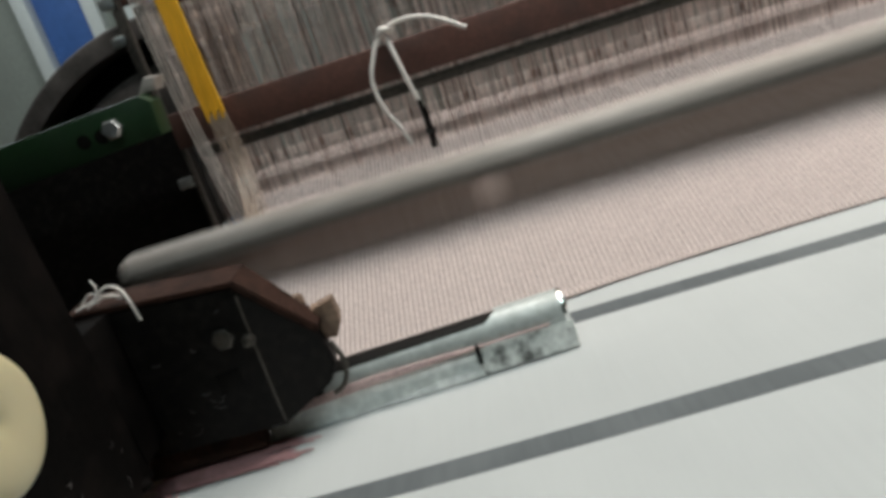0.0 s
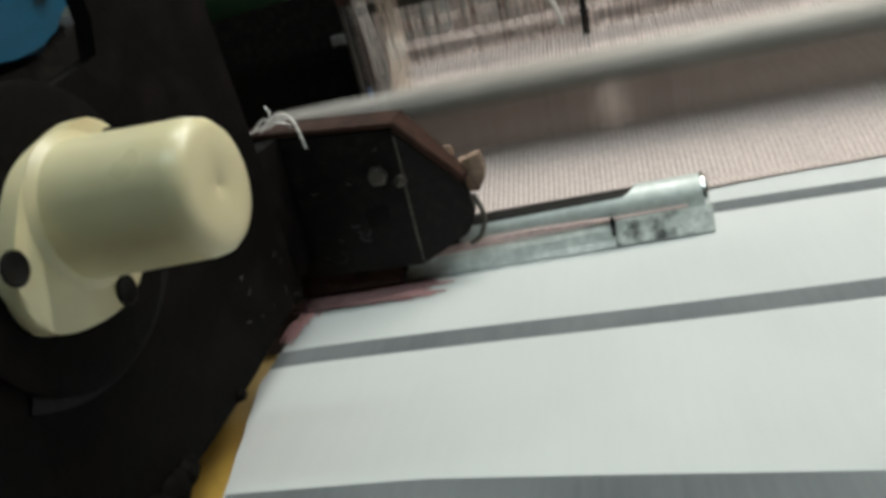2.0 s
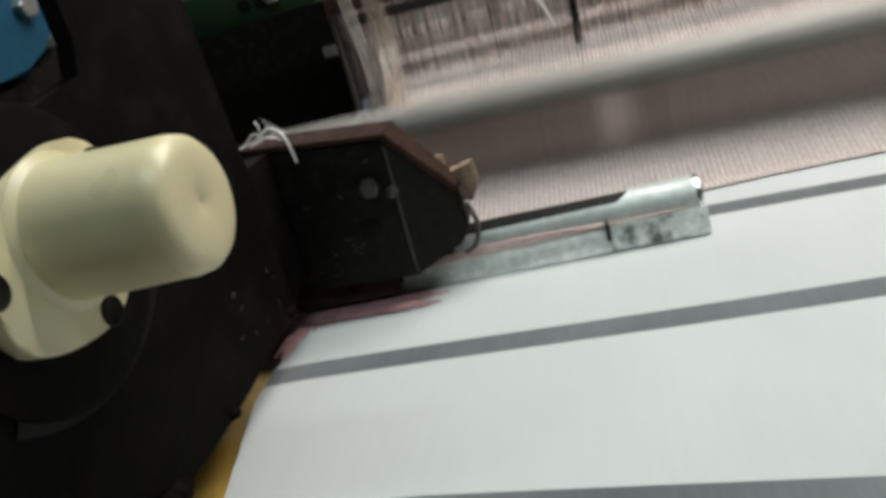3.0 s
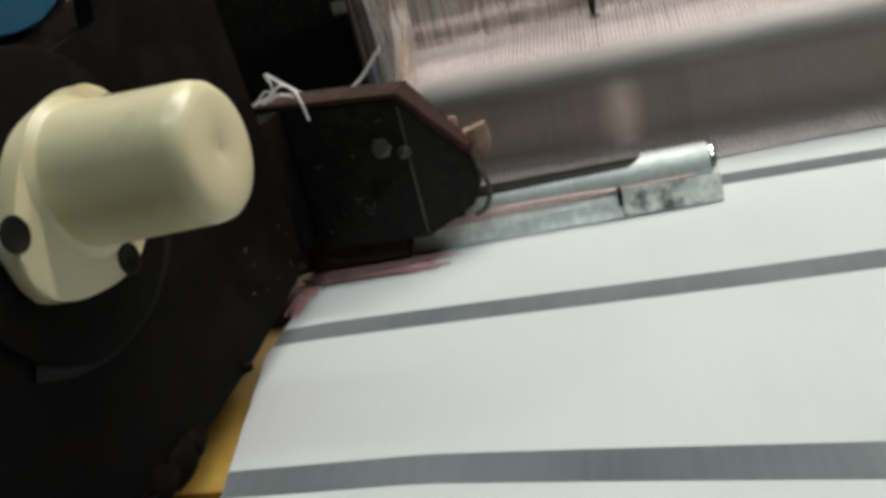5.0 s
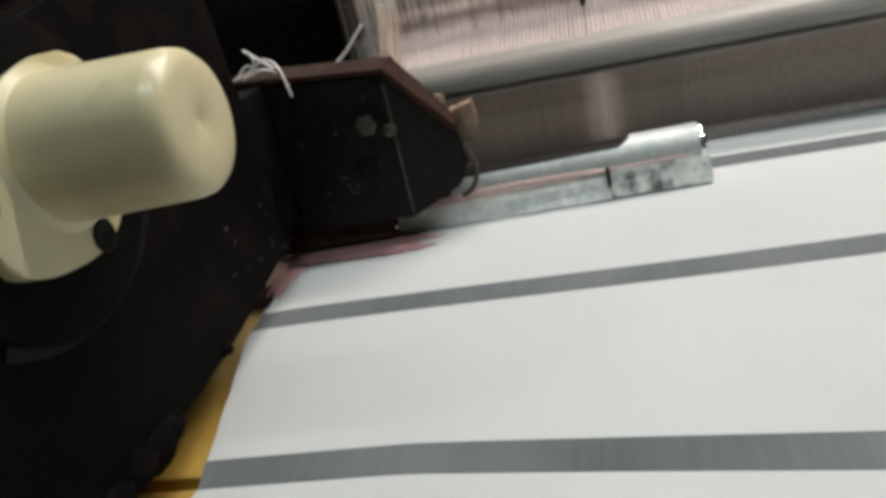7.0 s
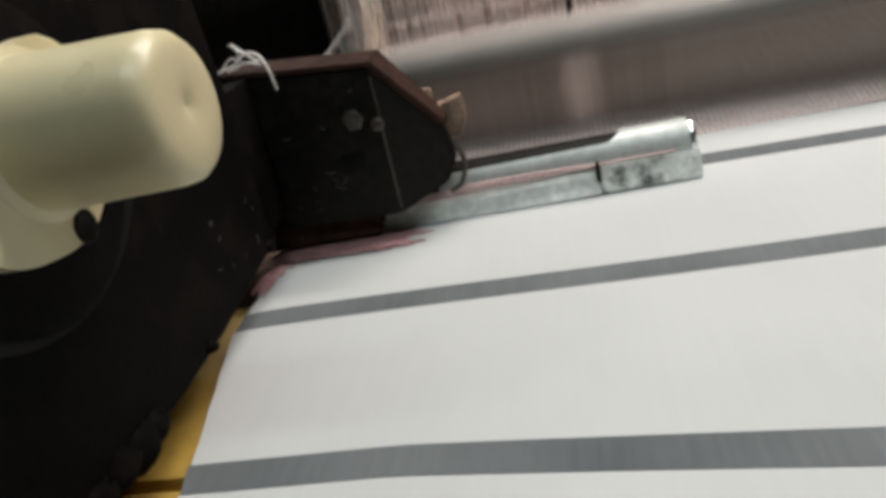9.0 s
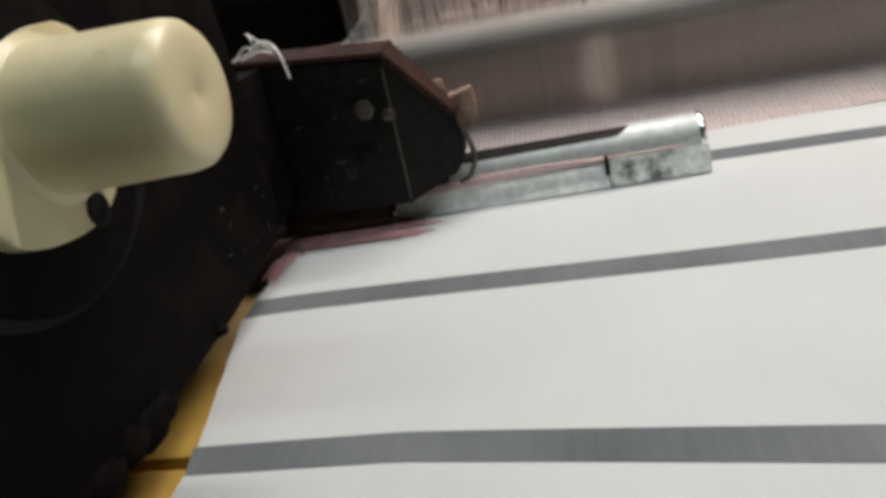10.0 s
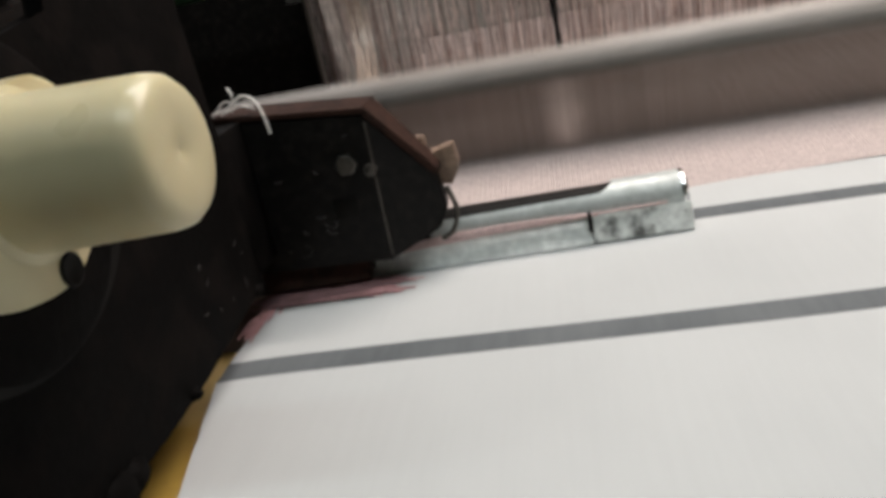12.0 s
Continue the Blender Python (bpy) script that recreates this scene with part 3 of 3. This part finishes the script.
for x in (-0.48, 0.76):
    part("sword", box(bmesh.new(), x, x + 0.03, -0.025, 0.025, -0.03, H - 0.151, 0.004), BLACK_IRON, sley, "black iron arm")
rocker = thing("rocker_shaft", "dark steel shaft low on the loom carrying the sley", "shaft")
part("shaft", lathe(bmesh.new(), [(-0.7, 0.02), (1.0, 0.02)], "x", (0, PIVOT[1], PIVOT[2] - 0.052), 20), BLACK_IRON, rocker)
for x in (-0.7, 0.96):
    part("stand", box(bmesh.new(), x, x + 0.04, PIVOT[1] - 0.05, PIVOT[1] + 0.05, FLOOR, PIVOT[2] - 0.03, 0.004), BLACK_IRON, rocker)
dent = mesh_of("dent", box(bmesh.new(), -0.0005, 0.0005, -0.003, 0.003, -0.042, 0.046), DENT, smooth=False)
for k in range(300):
    part("dent", dent, DENT, sley, at=pose(-0.318 + 0.0012 * k, 0, H + 0.031))
bm = bmesh.new()
for k in range(300, 890):
    x = -0.318 + 0.0012 * k
    box(bm, x - 0.0005, x + 0.0005, -0.003, 0.003, H - 0.011, H + 0.077)
tagged(part("reed_wirework", mesh_of("reed_wirework", bm, DENT, smooth=False), DENT, sley), kind="stuff")

# ---- warp ----
def warp_sheet(name, shift, label):
    bm = bmesh.new()
    rng = random.Random(int(shift * 1e5))
    x = -0.242 + shift
    while x < 0.72:
        y0 = fell(x) - 0.090 - 0.002
        w, jit = 0.00128 + 0.00030 * rng.random(), rng.uniform(-0.0002, 0.0002)
        ends = ((x, y0, 0.00215), (x + jit, 0.29 if shift else 0.24, w))
        vs = [bm.verts.new((u + dx * r, v, dz * min(r, 0.0014))) for u, v, r in ends for dx, dz in ((-1, 0), (0, 1), (1, 0), (0, -1))]
        for i in range(4):
            j = (i + 1) % 4
            bm.faces.new((vs[i], vs[j], vs[4 + j], vs[4 + i]))
        x += 0.0038
    ob = new(name, mesh_of(name, bm, WARP, smooth=False))
    return tagged(ob, label, "warp yarn", kind="stuff")


warp_front = warp_sheet("warp_yarn", 0.0, "dense mauve warp yarns from cloth to front healds")
warp_back = warp_sheet("warp_yarn", 0.0019, "dense mauve warp yarns from cloth to back healds")
bm = bmesh.new()
for k in range(420):
    x = -0.24 + 0.0022 * k
    box(bm, x - 0.0005, x + 0.0005, 0.47, 1.0, 0.03, 0.031)
single("rear_warp", bm, WARP, "mauve warp yarns running to the warp beam", "warp yarn", "stuff")
beam = thing("warp_beam", "large warp beam wound with mauve yarn", "warp beam")
part("yarn_roll", lathe(bmesh.new(), [(-0.286, 0.30), (0.95, 0.30)], "x", (0, 1.0, -0.27), 72), WARP, beam)
for x in (-0.30, 0.955):
    part("flange", lathe(bmesh.new(), [(x, 0.0), (x, 0.33), (x + 0.012, 0.33), (x + 0.012, 0.0)], "x", (0, 1.0, -0.27), 72), WHEEL, beam, "dusty black flange")
    part("stand", box(bmesh.new(), x - 0.03, x - 0.004, 0.94, 1.06, FLOOR, -0.24, 0.004), BLACK_IRON, beam)


# ---- heald frames ----
def heddle_mesh(length, m, seed):
    rng = random.Random(seed)
    bm = bmesh.new()
    box(bm, -0.0004, 0.0004, -0.0003, 0.0003, -length, -0.012)
    box(bm, -0.0013, 0.0013, -0.0005, 0.0005, -0.036, -0.028)
    box(bm, -0.0015, -0.0008, -0.0006, 0.0006, -0.013, 0.0)
    box(bm, 0.0008, 0.0015, -0.0006, 0.0006, -0.013, 0.0)
    z = -0.06 - 0.05 * rng.random()
    box(bm, -0.0011, 0.0011, -0.0006, 0.0006, z - 0.006, z)
    return mesh_of("heddle", bm, m, smooth=False)


def heald_frame(name, at, length, label, seed):
    """Origin: middle of the top rail's lower edge."""
    f = thing(name, label, "heald frame", "heald frames", at)
    off = 0.45 * (at.translation.y - 0.313)
    part("top_rail", box(bmesh.new(), -0.288 - off, 0.80, -0.006, 0.006, 0.0, 0.033, 0.0012), RAIL_BROWN, f, "red-brown painted rail")
    # Dark and thick so that its colour paints the shaded gap below the rail.
    part("rod", box(bmesh.new(), -0.27 - off, 0.79, -0.0030, 0.0030, -0.014, -0.004, 0.0006), OILY, f, "heddle rod darkened to paint the gap under the rail")
    part("rod", box(bmesh.new(), -0.27 - off, 0.79, -0.0022, 0.0022, -length - 0.004, -length, 0.0006), STEEL, f, "thin steel heddle rod")
    part("bottom_rail", box(bmesh.new(), -0.288 - off, 0.80, -0.006, 0.006, -length - 0.045, -length - 0.012, 0.0012), RAIL_BROWN, f, "red-brown painted rail")
    for x in (-0.288 - off, 0.7965):
        part("end_stave", box(bmesh.new(), x, x + 0.0035, -0.0045, 0.0045, -length - 0.012, 0.0, 0.0008), OILY, f, "dark oily steel end stave")
    part("bracket", box(bmesh.new(), -0.303 - off, -0.2885 - off, -0.005, 0.005, -0.036, -0.026, 0.001), STEEL, f)
    kinds = [heddle_mesh(length, HEDDLE, seed + i) for i in range(4)] + [heddle_mesh(length, HEDDLE_RUST, seed + 9)]
    rng = random.Random(seed)
    x = -0.262 - off
    for k in range(300):
        part("heddle", rng.choice(kinds), HEDDLE, f, at=pose(x, rng.uniform(-0.001, 0.001), 0, 0, 0, rng.uniform(-25, 25)))
        x += 0.0017 + 0.0016 * rng.random() + (0.005 if rng.random() < 0.03 else 0)
    return f


FRONT, BACK = (0.0, 0.313, 0.155), (0.0, 0.365, 0.252)
heald_front = heald_frame("heald_frame", pose(*FRONT), 0.33, "front heald frame with red-brown rail and steel heddles", 11)
heald_back = heald_frame("heald_frame", pose(*BACK), 0.43, "second heald frame with red-brown rail and steel heddles", 31)
THIRD, FOURTH = (0.0, 0.412, 0.30), (0.0, 0.456, 0.345)
heald_third = heald_frame("heald_frame", pose(*THIRD), 0.48, "third heald frame with red-brown rail and steel heddles", 51)
heald_fourth = heald_frame("heald_frame", pose(*FOURTH), 0.52, "rearmost heald frame with red-brown rail and steel heddles", 71)
# white cord knotted round the front rail
bm = cord(bmesh.new(), [(-0.073, -0.008, 0.046), (-0.086, -0.012, 0.030), (-0.096, -0.014, 0.005), (-0.093, -0.013, -0.022), (-0.085, -0.012, -0.040), (-0.080, -0.010, -0.060)], 0.0022, 7)
cord(bm, [(-0.073, -0.008, 0.045), (-0.070, -0.012, 0.025), (-0.066, -0.012, 0.0), (-0.062, -0.010, -0.022)], 0.0024, 7)
cord(bm, [(-0.075, -0.010, 0.044), (-0.055, -0.014, 0.049), (-0.030, -0.016, 0.044), (-0.002, -0.018, 0.026)], 0.0022, 7)
cord(bm, [(-0.080, -0.008, 0.040), (-0.073, -0.014, 0.046), (-0.066, -0.008, 0.042)], 0.0034, 7)
rail_cord = part("cord", bm, COTTON, heald_front, "white cotton cord knotted round the rail")
bm = cord(bmesh.new(), [(-0.062, -0.008, -0.018), (-0.0605, -0.009, -0.045), (-0.0615, -0.0085, -0.075), (-0.060, -0.009, -0.105), (-0.061, -0.009, -0.135)], 0.0019, 6)
cord(bm, [(-0.058, -0.008, -0.030), (-0.0575, -0.009, -0.060), (-0.0585, -0.008, -0.090), (-0.0575, -0.009, -0.120)], 0.0012, 6)
for z in (-0.050, -0.088, -0.125):
    cord(bm, [(-0.063, -0.010, z), (-0.0595, -0.012, z - 0.004), (-0.056, -0.010, z - 0.002)], 0.0020, 6)
part("dark_tie", bm, SHADE_AND_BLACK, rail_cord, "dark tie hanging below the cord")
part("patch", box(bmesh.new(), -0.132, -0.114, -0.0085, -0.0066, -0.050, -0.012, 0.001), YELLOW_LINE, heald_back, "small orange tag on the heddles")

# ---- yellow selvedge bundle ----
bundle = thing("selvedge_bundle", "yellow ribbed yarn bundle hanging before the heald frame", "yarn bundle")
for k in range(8):
    x = -0.2495 + 0.0023 * k
    part("yellow_strand", cord(bmesh.new(), [(x - 0.006, 0.294 + 0.0006 * (k % 2), 0.52), (x - 0.001, 0.294, 0.26), (x + 0.002, 0.294, 0.172 + 0.004 * (k % 3))], 0.0014, 6), YELLOW_YARN, bundle)
random.seed(8)
for k in range(26):
    x = -0.2495 + 0.0170 * k / 25
    part("clear_strand", cord(bmesh.new(), [(x + 0.002, 0.294, 0.178), (x + 0.004 + 0.004 * random.random(), 0.290, 0.12), (x + 0.008 + 0.010 * random.random(), 0.24, 0.06), (x * 0.93 - 0.005 + 0.01 * random.random(), 0.13, 0.016), (-0.225 + 0.0004 * k, 0.075, 0.002)], 0.0005, 4), CLEAR_YARN, bundle, "thin translucent strand")
for k in range(4):
    x = -0.266 + 0.0034 * k
    part("edge_wire", cord(bmesh.new(), [(x - 0.012, 0.300, 0.40), (x - 0.006, 0.300, 0.20), (x + 0.012, 0.286, 0.05)], 0.0007, 5), LIT_WIRE, bundle, "thin wire with its shine put in a pale colour")

# weft yarn from the shuttle to the selvedge
bm = cord(bmesh.new(), [(-0.303, 0.002, 0.028), (-0.284, 0.001, 0.012), (-0.262, 0.0, -0.002), (-0.25, 0.0, -0.003)], 0.0012)
cord(bm, [(-0.246, 0, 0.002), (-0.23, 0.001, 0.010), (-0.211, 0.002, 0.028)], 0.0012)
weft = single("weft_yarn", bm, COTTON, "white weft yarn stretched beside the cloth edge", "yarn")
weft.matrix_basis = pose(0, 0.11, 0.085)

# ---- machine parts at the side ----
arm = thing("green_bracket", "dark green painted steel arm with a bolt", "machine part")
bar = part("bar", prism(bmesh.new(), [(-0.47, 0.1687), (-0.27, 0.177), (-0.268, 0.205), (-0.276, 0.2125), (-0.47, 0.2050)], "y", 0.235, 0.262, 0.0015), GREEN, arm)
part("post", box(bmesh.new(), -0.51, -0.4705, 0.225, 0.28, FLOOR, 0.205, 0.004), GREEN, arm)
part("bolt", hexhead(bmesh.new(), "y", (-0.306, 0.2349, 0.1935), 0.0085, -0.007), STEEL, bar, "worn steel bolt")
for x in (-0.318, -0.334):
    # Flat dark discs on the bar; their depth is only painted shade.
    part("hole_shade_disc", lathe(bmesh.new(), [(0.2340, 0.0), (0.2342, 0.006), (0.2349, 0.006)], "y", (x, 0, 0.1905), 16), SHADE_AND_BLACK, bar)
part("tag", prism(bmesh.new(), [(-0.282, 0.2125), (-0.266, 0.2125), (-0.262, 0.223), (-0.272, 0.225)], "y", 0.25, 0.275, 0.002), CAP, arm, "pale worn end piece")

guard = thing("wheel_guard", "large dusty black curved wheel guard behind the side arm", "machine guard")
C = (-0.325, 0, 0.02)
part("rim", lathe(bmesh.new(), [(0.46, 0.250), (0.458, 0.262), (0.46, 0.270), (0.464, 0.273), (0.52, 0.276), (0.52, 0.250), (0.46, 0.250)], "y", C, 72, 70, 150), WHEEL, guard, "dusty grey rolled rim")
# The shaded gap between rim and web is put in as near-black.
part("channel", lathe(bmesh.new(), [(0.505, 0.222), (0.505, 0.250), (0.510, 0.250), (0.510, 0.222), (0.505, 0.222)], "y", C, 72, 70, 150), SHADE_AND_BLACK, guard, "black ring set in as the dark gap inside the rim")
part("web", lathe(bmesh.new(), [(0.490, 0.03), (0.478, 0.215), (0.482, 0.222), (0.500, 0.222), (0.500, 0.03), (0.490, 0.03)], "y", C, 72, 70, 150), WHEEL, guard)
part("stand", box(bmesh.new(), -0.50, -0.44, 0.503, 0.515, FLOOR, 0.06, 0.003), BLACK_IRON, guard)

gear = thing("blue_gear_cover", "bright blue painted cover with a pale bolt", "machine cover")
bm = prism(bmesh.new(), [(-0.34, 0.25), (-0.30, 0.21), (-0.22, 0.194), (-0.06, 0.1895), (-0.036, 0.184), (-0.0207, 0.199), (-0.0061, 0.2052), (0.0277, 0.2132), (0.042, 0.220), (0.06, 0.24), (0.065, 0.42), (-0.34, 0.42)], "x", -0.46, -0.35, 0.004)
cover = part("cover", bm, BLUE, gear)
part("bolt", hexhead(bmesh.new(), "x", (-0.3499, -0.0214, 0.2215), 0.008, 0.006), STEEL, cover)
part("stand", box(bmesh.new(), -0.46, -0.43, -0.20, -0.145, FLOOR, 0.196, 0.004), BLACK_IRON, gear)
# Made-up black pieces that fill in for the dark void beside the healds.
dark = thing("void_casing", "black casing made up for the dark void beside the healds", "machine casing")
part("casing", prism(bmesh.new(), [(-0.14, FLOOR), (-0.14, 0.178), (-0.05, 0.181), (-0.025, 0.183), (-0.004, 0.195), (0.03, 0.203), (0.055, 0.19), (0.06, FLOOR)], "x", -0.42, -0.356, 0.005), BLACK_GREASE, dark)
part("void_plate", box(bmesh.new(), -0.75, -0.296, 0.335, 0.36, FLOOR, 0.175, 0.0), BLACK_GREASE, dark)

# ---- what moves ----
PERIOD, BEAT, LOW = 0.5095, 0.890, 0.02


def swing(t):
    """Degrees by which the sley leans towards the cloth."""
    ph = 2 * math.pi * (t - BEAT) / PERIOD
    s = ((1 - math.cos(ph)) / 2) ** 0.65
    y = 0.078 + 0.172 * s
    return math.degrees(math.asin((0.245 - y) / 0.75)), s


def shed(t):
    """0: the front frame is down, 1: it is up."""
    return (1 - math.cos(2 * math.pi * (t - LOW) / (2 * PERIOD))) / 2


def motions():
    times = [k / 30 for k in range(361)]
    walk(sley, [(t, pose(*PIVOT, swing(t)[0])) for t in times])
    walk(heald_front, [(t, pose(FRONT[0], FRONT[1], FRONT[2] + 0.08 * shed(t))) for t in times])
    walk(heald_back, [(t, pose(BACK[0], BACK[1], BACK[2] + 0.08 * (1 - shed(t)))) for t in times])
    walk(heald_third, [(t, pose(THIRD[0], THIRD[1], THIRD[2] + 0.08 * shed(t))) for t in times])
    walk(heald_fourth, [(t, pose(FOURTH[0], FOURTH[1], FOURTH[2] + 0.08 * (1 - shed(t)))) for t in times])
    walk(warp_front, [(t, pose(0, 0.090, 0.001, -4 + 26 * shed(t))) for t in times])
    walk(warp_back, [(t, pose(0, 0.090, 0.001, -4 + 26 * (1 - shed(t)))) for t in times])
    for stripe in stripes:
        walk(stripe, [(0, pose(0, 0.0014 * 6, 0)), (6, pose(0, 0, 0)), (12, pose(0, -0.0014 * 6, 0))])
    walk(weft, [(t, pose(0, 0.11 + 0.05 * swing(t)[1], 0.085 - 0.16 * max(0.0, swing(t)[1] - 0.25))) for t in times])


motions()
